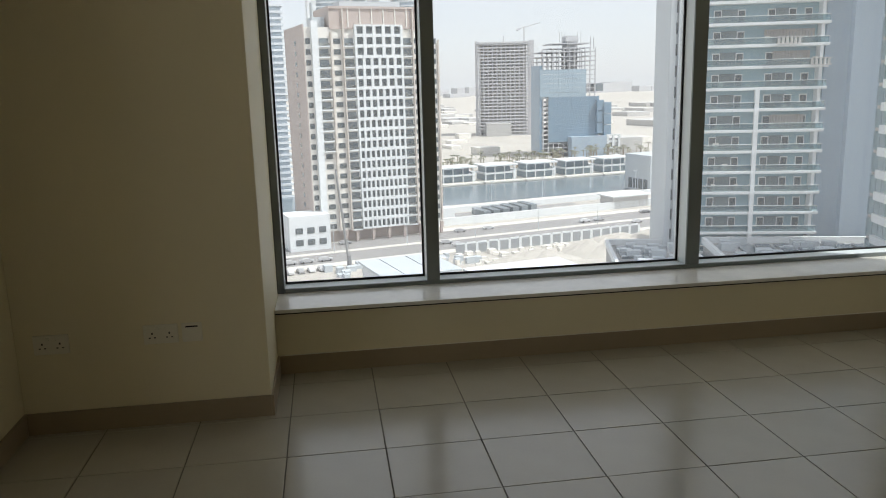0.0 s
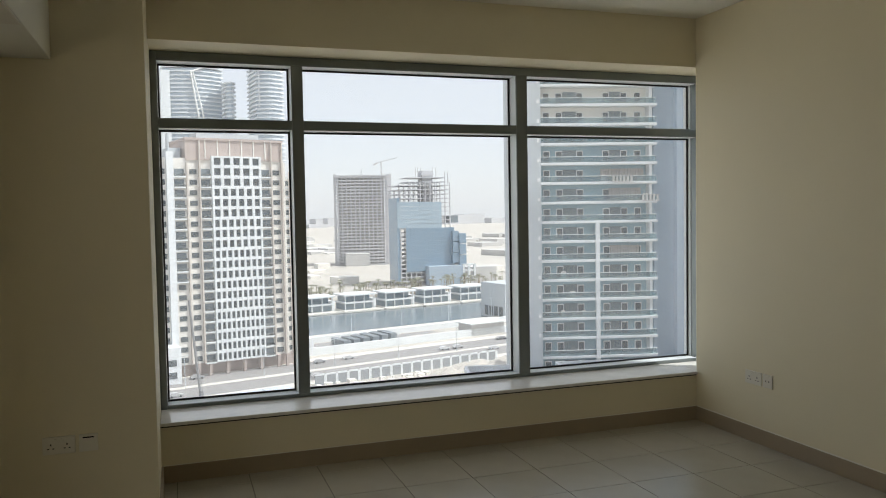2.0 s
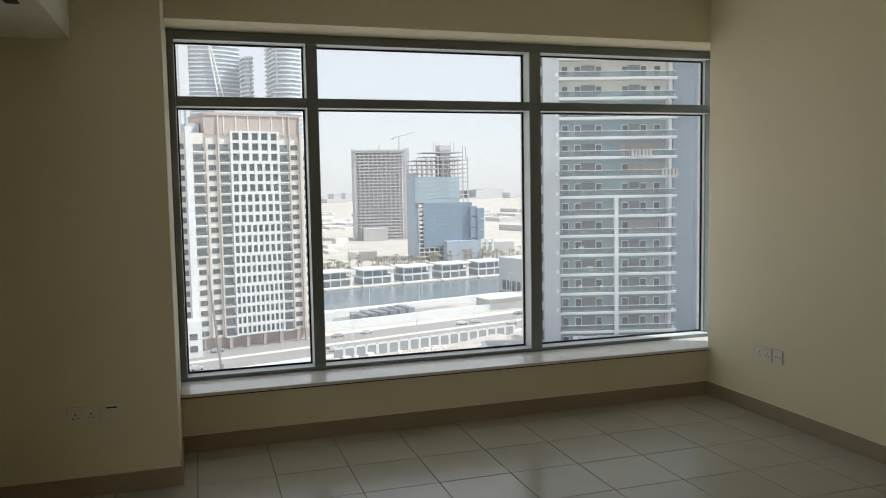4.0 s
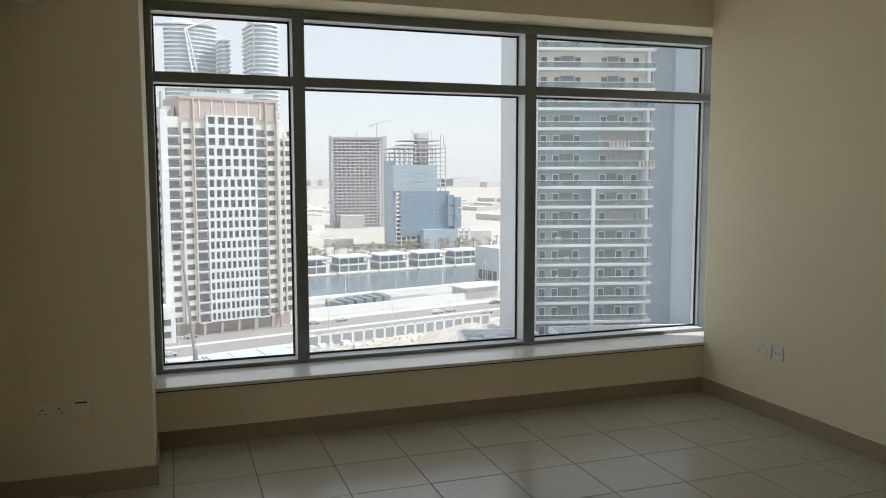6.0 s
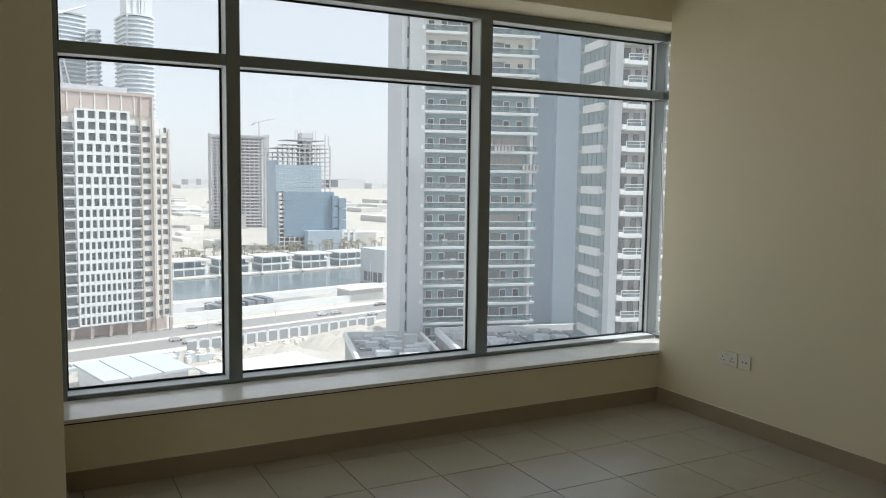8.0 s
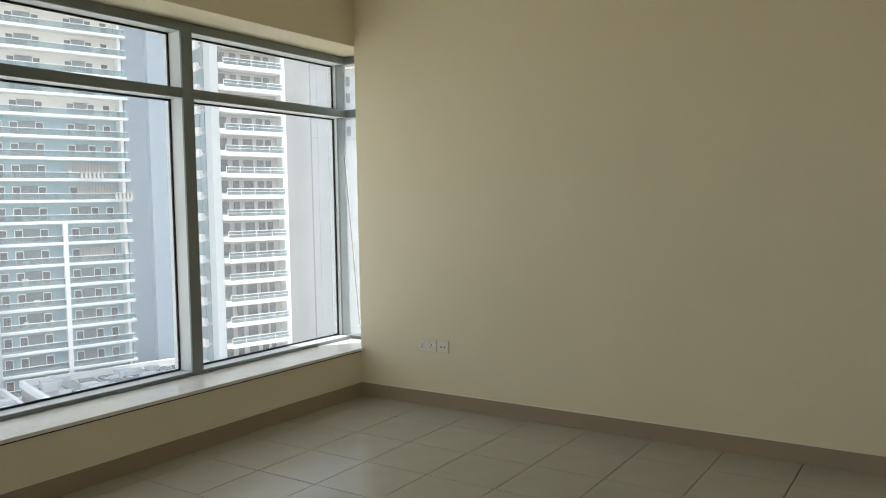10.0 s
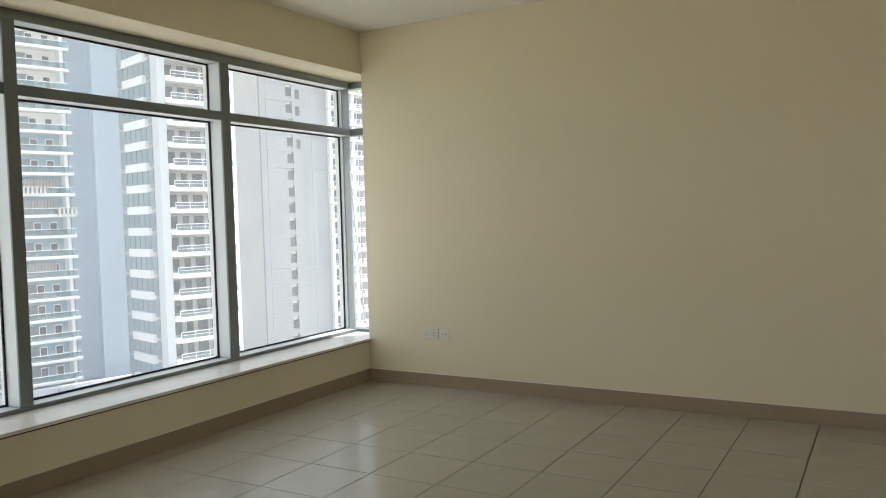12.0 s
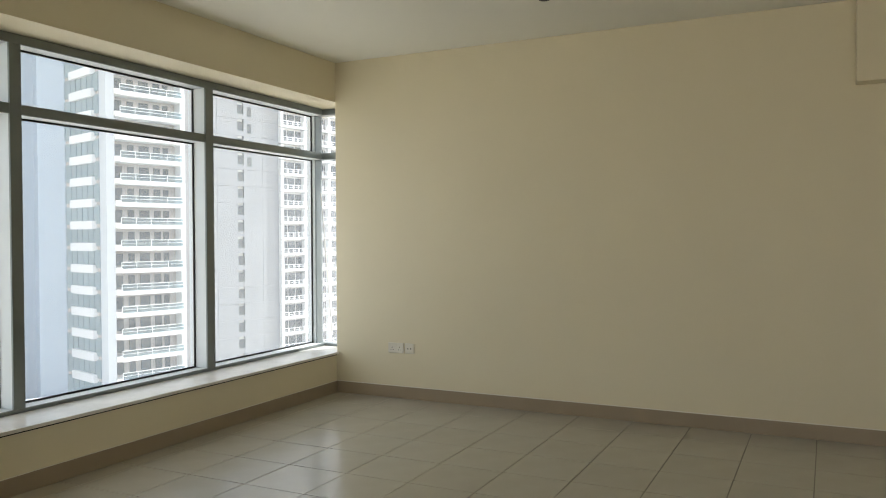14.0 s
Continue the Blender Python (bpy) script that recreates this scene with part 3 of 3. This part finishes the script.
def corner_tower(m):
    ob = empty("corner_tower", m, "white residential tower with sunlit balconies and glazed side", "building")
    F, B, T = 3.35, GZ, 64.0
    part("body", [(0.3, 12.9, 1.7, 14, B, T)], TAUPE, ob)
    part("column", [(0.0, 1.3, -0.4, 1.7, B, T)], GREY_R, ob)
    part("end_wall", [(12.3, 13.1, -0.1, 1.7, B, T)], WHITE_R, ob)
    glaz = box_mesh("side_glazing", [(0.06, 0.3, 1.7, 13.9, -2.9, -0.1)], TEALG)
    band = box_mesh("side_band", [(-0.45, 0.3, 3.4, 11.0, -0.3, 0.95)], WHITE_R)
    mull = box_mesh("side_mullion", [(-0.02, 0.1, y, y + 0.08, -2.9, -0.1) for y in np.arange(2.0, 13.8, 1.9)], SHADEW)
    slab = box_mesh("balcony_slab", [(1.9, 12.3, -1.0, 1.7, -0.3, 0.35)], WHITE_R, 0.04)
    rail = box_mesh("balustrade", [(2.0, 12.2, -0.9, -0.85, 0.35, 1.3)], RAILG)
    hand = box_mesh("handrail", [(1.95, 12.25, -0.94, -0.82, 1.3, 1.4), (1.95, 12.25, -0.93, -0.83, 0.85, 0.9)] + [(c, c + 0.07, -0.93, -0.83, 0.35, 1.3) for c in (1.95, 4.3, 6.7, 9.5, 12.15)], FRAME_W)
    unit = box_mesh("ac_unit", [(1.2, 2.1, -0.9, 0.2, -0.2, 0.55)], FRAME_W, 0.05)
    wins = box_mesh("window", [(c, c + w, 1.58, 1.72, 0.8, 2.6) for c, w in ((2.3, 1.1), (4.3, 1.0), (6.2, 1.6), (8.6, 1.1), (10.2, 0.9))], DARKW)
    for k in range(-16, 19):
        z = -7.05 + F * k
        if z < B + 8:
            continue
        for nm, me in (("side_glazing", glaz), ("side_band", band), ("side_mullion", mull), ("balcony_slab", slab), ("balustrade", rail), ("handrail", hand), ("ac_unit", unit), ("window", wins)):
            piece(nm, me, ob, 0, 0, z)
    return ob


corner_tower(bearing(39.62, 126, 0, -15) @ pose(-1.2, 0.4, 0))


def white_tower(m):
    ob = empty("white_tower", m, "white slab tower with a window column and balconies", "building")
    F, B, T = 3.46, -5.5 - 13 * 3.46, 75.0
    panels = []
    for z in np.arange(B, T, F):
        for a, b in ((0.9, 2.3), (2.34, 7.2), (8.7, 13.4), (13.44, 17.6)):
            panels.append((a, b, 0.0, 0.5, z + 0.03, z + F))
        panels.append((7.2, 8.7, 0.0, 0.5, z + 0.03, z + 1.1))
    tagged(part("panel", panels, PANELG, ob), kind="stuff")
    part("core", [(1.0, 46, 0.45, 18, B, T)], CONC, ob)
    wnd = box_mesh("window", [(7.25, 8.65, 0.2, 0.4, 1.1, 3.3)], DARKW)
    wnd2 = box_mesh("window", [(9.6, 10.6, -0.04, 0.1, 1.0, 3.0)], DARKW)
    bay = box_mesh("balcony_window", [(c, c + 1.75, 0.3, 0.5, 0.2, 2.7) for c in np.arange(18.3, 45, 2.1)], DARKW)
    slab = box_mesh("balcony_slab", [(17.6, 46, -0.9, 0.5, -0.3, 0.25)], WHITE_R)
    rail = box_mesh("balustrade", [(17.8, 45.8, -0.85, -0.8, 1.05, 1.2), (17.8, 45.8, -0.85, -0.8, 0.6, 0.68)] + [(c, c + 0.25, -0.88, -0.76, 0.25, 1.25) for c in np.arange(18, 46, 1.4)], WHITE_R)
    fin = box_mesh("fin", [(c, c + 0.7, -0.9, 0.5, 0.25, 3.0) for c in (17.6, 24.0, 31.0, 38.0)], WHITE_R)
    for z in np.arange(B + 6.6, T - 3, F):
        piece("window", wnd, ob, 0, 0, z)
        if z > 14:
            piece("window", wnd2, ob, 0, 0, z)
        for nm, me in (("balcony_window", bay), ("balcony_slab", slab), ("balustrade", rail), ("fin", fin)):
            piece(nm, me, ob, 0, 0, z)
    return ob


white_tower(bearing(45.85, 161, 0, -14))


# podiums with clutter on their roofs
def podium(name, m, w, d, top, label, seed):
    rnd = random.Random(seed)
    ob = empty(name, m, label, "building")
    part("wall", [(0, w, 0, d, GZ, top)], ROOFG, ob)
    part("parapet", [(0, w, -0.3, 0.3, top, top + 1.0), (-0.3, 0.3, 0.3, d, top, top + 1.0), (w - 0.3, w + 0.3, 0.3, d, top, top + 1.0), (0.3, w - 0.3, d - 0.3, d + 0.3, top, top + 1.0)], WHITE_R, ob)
    part("skylight", [(w * 0.1 + i * 3, w * 0.1 + i * 3 + 2.2, d * 0.55, d * 0.9, top, top + 0.4) for i in range(int(w * 0.5 / 3))], GREYW, ob)
    kit = []
    for i in range(int(w * d / 9)):
        x, y, s = rnd.uniform(1, w - 3), rnd.uniform(1, d - 3), rnd.uniform(0.5, 1.7)
        kit.append((x, x + s * 1.4, y, y + s, top, top + s * 0.8))
    tagged(part("roof_unit", kit, GREY_R, ob), kind="stuff")
    return ob


podium("podium", RT @ pose(-14, -24, 0), 13.5, 26, -27.3, "low cream podium with plant on its roof", 3)
podium("podium", RT @ pose(1.5, -30, 0), 46, 26, -25.8, "wide pale podium with a bright parapet", 4)
whs = empty("canal_building", bearing(22.83, 391, GZ, 15), "grey box building by the canal", "building")
part("body", [(0, 22, 0, 20, 0, 17.7)], GREY_R, whs)
part("window", [(-0.1, 0.2, 2 + 4 * i, 5 + 4 * i, 1, 6) for i in range(4)], DARKW, whs)


# ---- towers under construction ----
def raw_tower(m):
    ob = empty("concrete_tower", m, "unfinished grey concrete tower with open floors", "building")
    w, d, top, F = 53.5, 40, 41.5, 3.3
    part("floor_slab", [(0, w, 0, d, z, z + 1.25) for z in np.arange(GZ, top, F)], HAZY, ob)
    part("column", [(c, c + 1.2, 0.6, 1.8, GZ, top) for c in np.linspace(1, w - 2, 12)] + [(-2.5, 0, 2, 8, GZ, top + 3), (w, w + 5, 4, 12, GZ, top + 3)], HAZY, ob)
    part("core", [(3, w - 3, 5, d - 5, GZ, top)], TAUPE, ob)
    part("roof_edge", [(-1, w + 1, -0.8, d, top, top + 1.6), (w * 0.5, w * 0.52, 10, 11, top, top + 8)], HAZY, ob)
    part("podium", [(8, w * 0.62, -12, 0, GZ, GZ + 13)], CONC, ob)
    return ob


raw_tower(bearing(10.6, 830, 0, -10))
crane = empty("tower_crane", bearing(13.9, 836, 43), "pale tower crane on the concrete tower", "crane")
for nm, p0, p1, r in (("mast", (0, 0, -3), (0, 0, 15), 0.7), ("jib", (-6, 0, 12.5), (17, 0, 18.5), 0.45), ("counterweight", (-8, 0, 11), (-4, 0, 13.2), 1.3)):
    o = new(nm, tube_mesh(nm, p0, p1, r, r, HAZY, 6))
    o.parent = crane


def blue_tower(m):
    ob = empty("glazed_tower", m, "half glazed blue tower with a bare concrete frame above", "building")
    F = 3.6
    part("frame_slab", [(0, 50, 0, 34, z, z + 0.7) for z in np.arange(GZ, 37, F)] + [(10, 47, 6, 30, z, z + 0.7) for z in np.arange(37, 42, F)], HAZY, ob)
    part("frame_column", [(c, c + 0.9, y, y + 0.9, GZ, 37 if c > 9 else 31) for c in np.linspace(0.3, 49, 11) for y in (0.2, 33)], HAZY, ob)
    part("core", [(26, 36, 10, 22, GZ, 47), (25, 37, 9, 20, 43, 45)], HAZY, ob)
    part("parapet_post", [(c, c + 0.5, 12, 12.5, 41, 50) for c in (20, 22, 25, 37, 40)] + [(46, 46.5, 4, 5, 36, 46), (49, 49.5, 4, 5, 36, 45)], HAZY, ob)
    pane_a = box_mesh("curtain_panel", [(0, 4.25, -0.5, -0.1, 0, F - 0.08)], BLUEG)
    pane_b = box_mesh("upper_panel", [(0, 4.25, -0.45, -0.1, 0, F - 0.25)], BLUEL)
    for r in range(-3, 7):
        for c in range(11):
            piece("curtain_panel", pane_a, ob, 5.5 + c * 4.32, 0, GZ + 26.4 + r * F)
    for r in range(6):
        for c in range(10):
            piece("upper_panel", pane_b, ob, -2.5 + c * 4.32, 0, GZ + 26.4 + (7 + r) * F)
    part("side_glass", [(-2.5, 0, 0.5, 26, GZ + 8, 24)], BLUEG, ob)
    part("wing_glass", [(50, 56, -4, 26, GZ + 22 + i * 9, GZ + 30.4 + i * 9) for i in range(3)] + [(56.2, 63, -5, 24, GZ + 20 + i * 9, GZ + 28.4 + i * 9) for i in range(3)], BLUEG, ob)
    part("wing_roof", [(49, 58, 2, 14, 3, 9)], GREYW, ob)
    part("podium", [(24, 57, -10, 0, GZ, GZ + 20)], BLUE_R, ob)
    part("podium_frame", [(57, 70, -10, -8.5, GZ + i * 5, GZ + i * 5 + 1.2) for i in range(5)] + [(57 + i * 5.5, 59 + i * 5.5, -10.1, -8.4, GZ, GZ + 21) for i in range(3)], WHITE_R, ob)
    part("annex", [(57, 92, -8, 14, GZ, GZ + 18)], CONC, ob)
    return ob


blue_tower(bearing(15.2, 580, -8.6, 0) @ Matrix.Diagonal((0.80, 0.94, 0.905, 1)))


# ---- tall towers beyond ----
def banded_tower(name, m, w, d, top, label, curve=0.0, crown=0.0):
    ob = empty(name, m, label, "building")
    F = 3.0
    seg = 10

    def ring(inset, z0, z1, nm, mat, tops):
        verts, faces = [], []
        pts = []
        for i in range(seg + 1):
            f = i / seg
            pts.append((inset + f * (w - 2 * inset), inset - curve * math.sin(math.pi * f)))
        pts += [(w - inset, d - inset), (inset, d - inset)]
        n = len(pts)
        for za, zb in tops:
            b = len(verts)
            verts.extend([(x, y, za) for x, y in pts] + [(x, y, zb) for x, y in pts])
            faces.extend([(b + i, b + (i + 1) % n, b + n + (i + 1) % n, b + n + i) for i in range(n)])
            faces.append(tuple(b + i for i in range(n - 1, -1, -1)))
            faces.append(tuple(b + n + i for i in range(n)))
        me = bpy.data.meshes.new(nm)
        me.from_pydata(verts, [], faces)
        me.materials.append(mat)
        o = new(nm, me)
        o.parent = ob
        return o

    # both colours already carry the haze of the distance
    ring(1.2, GZ, top, "glass", HAZEG, [(GZ, top)])
    ring(0.0, GZ, top, "floor_band", HAZEB, [(z, z + 1.05) for z in np.arange(GZ, top + 1, F)])
    if crown:
        part("crown", [(w * 0.1, w * 0.55, 0, d * 0.6, top, top + crown), (w * 0.6, w * 0.95, 2, d * 0.5, top, top + crown * 0.6)] + [(w * 0.1 + i * 4, w * 0.1 + i * 4 + 1, -1, 0, top - 30, top + crown) for i in range(int(w / 5))], HAZEB, ob)
    return ob


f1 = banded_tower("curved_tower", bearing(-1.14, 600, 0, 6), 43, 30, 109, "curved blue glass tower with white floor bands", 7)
for nm, p0, p1 in (("brace", (27, -9.5, 52), (19, -8.6, 106)), ("brace", (32, -9, 52), (20.5, -8.6, 106)), ("roof_beam", (19, -8.6, 106), (42, -4, 116))):
    o = new(nm, tube_mesh(nm, p0, p1, 0.7, 0.7, FRAME_W, 6))
    o.parent = f1
for i in range(9):
    f = i / 8
    o = new("rung", tube_mesh("rung", (27 - 8 * f, -9.5 + 0.9 * f, 52 + 54 * f), (32 - 11.5 * f, -9 + 0.4 * f, 55 + 50.5 * f), 0.4, 0.4, FRAME_W, 5))
    o.parent = f1
part("lift_shaft", [(-1.5, 5.0, -5, 5, GZ, 107)], WHITE_R, f1)
part("roof_plant", [(8, 30, 2, 16, 109, 112.5), (12, 26, 4, 12, 112.5, 115)], HAZEB, f1)
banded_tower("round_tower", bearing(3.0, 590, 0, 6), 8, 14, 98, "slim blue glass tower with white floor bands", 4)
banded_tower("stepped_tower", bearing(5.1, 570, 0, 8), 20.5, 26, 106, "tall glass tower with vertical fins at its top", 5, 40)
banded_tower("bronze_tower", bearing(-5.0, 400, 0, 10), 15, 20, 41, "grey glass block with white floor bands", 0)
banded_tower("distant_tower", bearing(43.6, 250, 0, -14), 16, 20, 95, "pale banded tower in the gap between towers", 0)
low = empty("low_block", bearing(-3.4, 262, GZ, 14), "small white block at the tower's foot", "building")
part("body", [(0, 14, 0, 12, 0, 12)], WHITE_R, low)
part("window", [(2 + 4 * i, 4.5 + 4 * i, -0.15, 0.2, 2 + 4 * j, 4 + 4 * j) for i in range(3) for j in range(2)], DARKW, low)


# ---- canal pavilions ----
def pavilion(m):
    ob = empty("canal_pavilion", m, "two-storey white glazed pavilion on the canal bank", "building", "canal pavilions")
    part("deck", [(-2, 22, -8, 12, 0, 0.8)], PAVE, ob)
    part("slab", [(0, 19, -3, 11, 4.3, 5.1), (-0.5, 20, -4, 11, 8.6, 9.4)], WHITE_R, ob)
    part("glazing", [(1, 18, -1, 10, 0.8, 4.3), (2, 17, 0, 10, 5.1, 8.6)], SHADEW, ob)
    part("column", [(c, c + 0.5, -2.8, -2.3, 0.8, 8.6) for c in (0.3, 6, 12, 18)] + [(19, 21, 0, 9, 0.8, 6)], WHITE_R, ob)
    return ob


pv = pavilion(fr @ pose(165, 392, GZ + 0.3))
for i in range(1, 8):
    copy_thing(pv, fr @ pose(165 + 25 * i, 392 - i * 1.2, GZ + 0.3))


# ---- palms, low buildings, cars, skyline ----
def palms():
    rnd = random.Random(5)
    verts, faces, mats = [], [], []
    for i in range(240):
        u, v = rnd.uniform(120, 380), rnd.uniform(410, 480)
        h = rnd.uniform(5, 9)
        b = len(verts)
        for z, r in ((0, 0.35), (h, 0.22)):
            verts.extend([(u + r * math.cos(a), v + r * math.sin(a), GZ + z) for a in (0, 2.09, 4.19)])
        faces.extend([(b, b + 1, b + 4, b + 3), (b + 1, b + 2, b + 5, b + 4), (b + 2, b, b + 3, b + 5)])
        mats += [1, 1, 1]
        for k in range(9):
            a = k * 0.698 + rnd.uniform(-0.2, 0.2)
            L, dr = rnd.uniform(2.2, 3.4), rnd.uniform(-1.2, 0.6)
            ca, sa = math.cos(a), math.sin(a)
            b = len(verts)
            verts.extend([(u, v, GZ + h), (u + ca * L * 0.5 - sa * 0.5, v + sa * L * 0.5 + ca * 0.5, GZ + h + 0.8), (u + ca * L, v + sa * L, GZ + h + dr),
                          (u + ca * L * 0.5 + sa * 0.5, v + sa * L * 0.5 - ca * 0.5, GZ + h + 0.8)])
            faces.append((b, b + 1, b + 2, b + 3))
            mats.append(0)
    me = bpy.data.meshes.new("palm_grove")
    me.from_pydata(verts, [], faces)
    me.materials.append(PALM)
    me.materials.append(BARK)
    me.polygons.foreach_set("material_index", mats)
    ob = tagged(new("palm_grove", me), "dusty palm grove behind the canal pavilions", "trees", kind="stuff")
    ob.matrix_basis = fr


palms()


def scattered(name, seed, count, ur, vr, size, high, mat, label):
    rnd = random.Random(seed)
    bx = []
    for i in range(count):
        u, v = rnd.uniform(*ur), rnd.uniform(*vr)
        w, d, h = rnd.uniform(*size), rnd.uniform(*size), rnd.uniform(*high)
        bx.append((u, u + w, v, v + d, GZ - 0.5, GZ + h))
    ob = tagged(part(name, bx, mat), label, "buildings", kind="stuff")
    ob.matrix_basis = fr
    return ob


scattered("far_blocks", 11, 110, (60, 900), (520, 1400), (8, 28), (2, 6), CREAM_R, "scattered low white buildings in the distance")
scattered("far_sheds", 12, 80, (60, 1100), (720, 1900), (20, 60), (3, 8), CONC, "scattered low grey sheds in the distance")
scattered("skyline", 13, 60, (500, 2600), (3000, 3600), (30, 110), (15, 48), HAZY, "hazy grey skyline on the horizon")
scattered("rubble", 14, 90, (90, 175), (205, 222), (0.6, 2.6), (0.4, 1.6), CREAM_R, "heaps of pale rubble by the fence")
scattered("site_store", 15, 40, (55, 100), (212, 224), (1.0, 3.0), (0.8, 2.0), GREY_R, "stored building material beside the road")


def sand_heap(m, w, d, h, seed):
    n = 22
    verts, faces = [], []
    for j in range(n + 1):
        for i in range(n + 1):
            x, y = (i / n - 0.5) * 2, (j / n - 0.5) * 2
            f = max(0.0, 1 - (x * x + y * y)) ** 0.8
            bump = noise.fractal(Vector((x * 2.2 + seed, y * 2.2, seed)), 1.0, 2.0, 4)
            verts.append((x * w / 2, y * d / 2, f * h * (1 + 0.6 * bump) - 0.15))
    for j in range(n):
        for i in range(n):
            a = j * (n + 1) + i
            faces.append((a, a + 1, a + n + 2, a + n + 1))
    me = bpy.data.meshes.new("sand_heap")
    me.from_pydata(verts, [], faces)
    me.materials.append(SAND)
    ob = tagged(new("sand_heap", me), "rough heap of pale excavated sand on the ground", "heap", "sand heaps")
    ob.matrix_basis = m


sand_heap(fr @ pose(150, 208, GZ), 46, 22, 4.5, 1.0)
sand_heap(fr @ pose(118, 206, GZ), 34, 18, 2.6, 4.0)
sand_heap(fr @ pose(172, 216, GZ), 26, 14, 3.6, 7.0)
sand_heap(fr @ pose(178, 284, GZ), 40, 16, 1.6, 9.0)


def car(m):
    ob = empty("car", m, "pale parked car on the road side", "car", "parked cars")
    bm = bmesh.new()
    prof = [(-2.2, 0.35), (2.2, 0.35), (2.2, 0.85), (1.2, 0.98), (0.6, 1.45), (-1.2, 1.45), (-1.9, 0.98), (-2.2, 0.9)]
    rows = [[bm.verts.new((x, y, z)) for x, z in prof] for y in (-0.85, 0.85)]
    n = len(prof)
    for i in range(n):
        bm.faces.new((rows[0][i], rows[0][(i + 1) % n], rows[1][(i + 1) % n], rows[1][i]))
    bm.faces.new(rows[0][::-1])
    bm.faces.new(rows[1])
    me = bpy.data.meshes.new("body")
    bm.to_mesh(me)
    bm.free()
    me.materials.append(CARP)
    o = new("body", me)
    o.parent = ob
    for x in (-1.35, 1.35):
        for y in (-0.8, 0.8):
            w = new("wheel", tube_mesh("wheel", (x, y - 0.12, 0.33), (x, y + 0.12, 0.33), 0.33, 0.33, RUBBER, 10))
            w.parent = ob
    return ob


c0 = car(fr @ pose(60, 238, GZ + 0.1))
rnd = random.Random(8)
for i in range(14):
    copy_thing(c0, fr @ pose(30 + rnd.uniform(0, 190), rnd.choice((238, 244, 255, 261)), GZ + 0.1))
for i in range(9):
    copy_thing(c0, fr @ pose(30 + 3.2 * i, 226, GZ, 0, 0, 90))
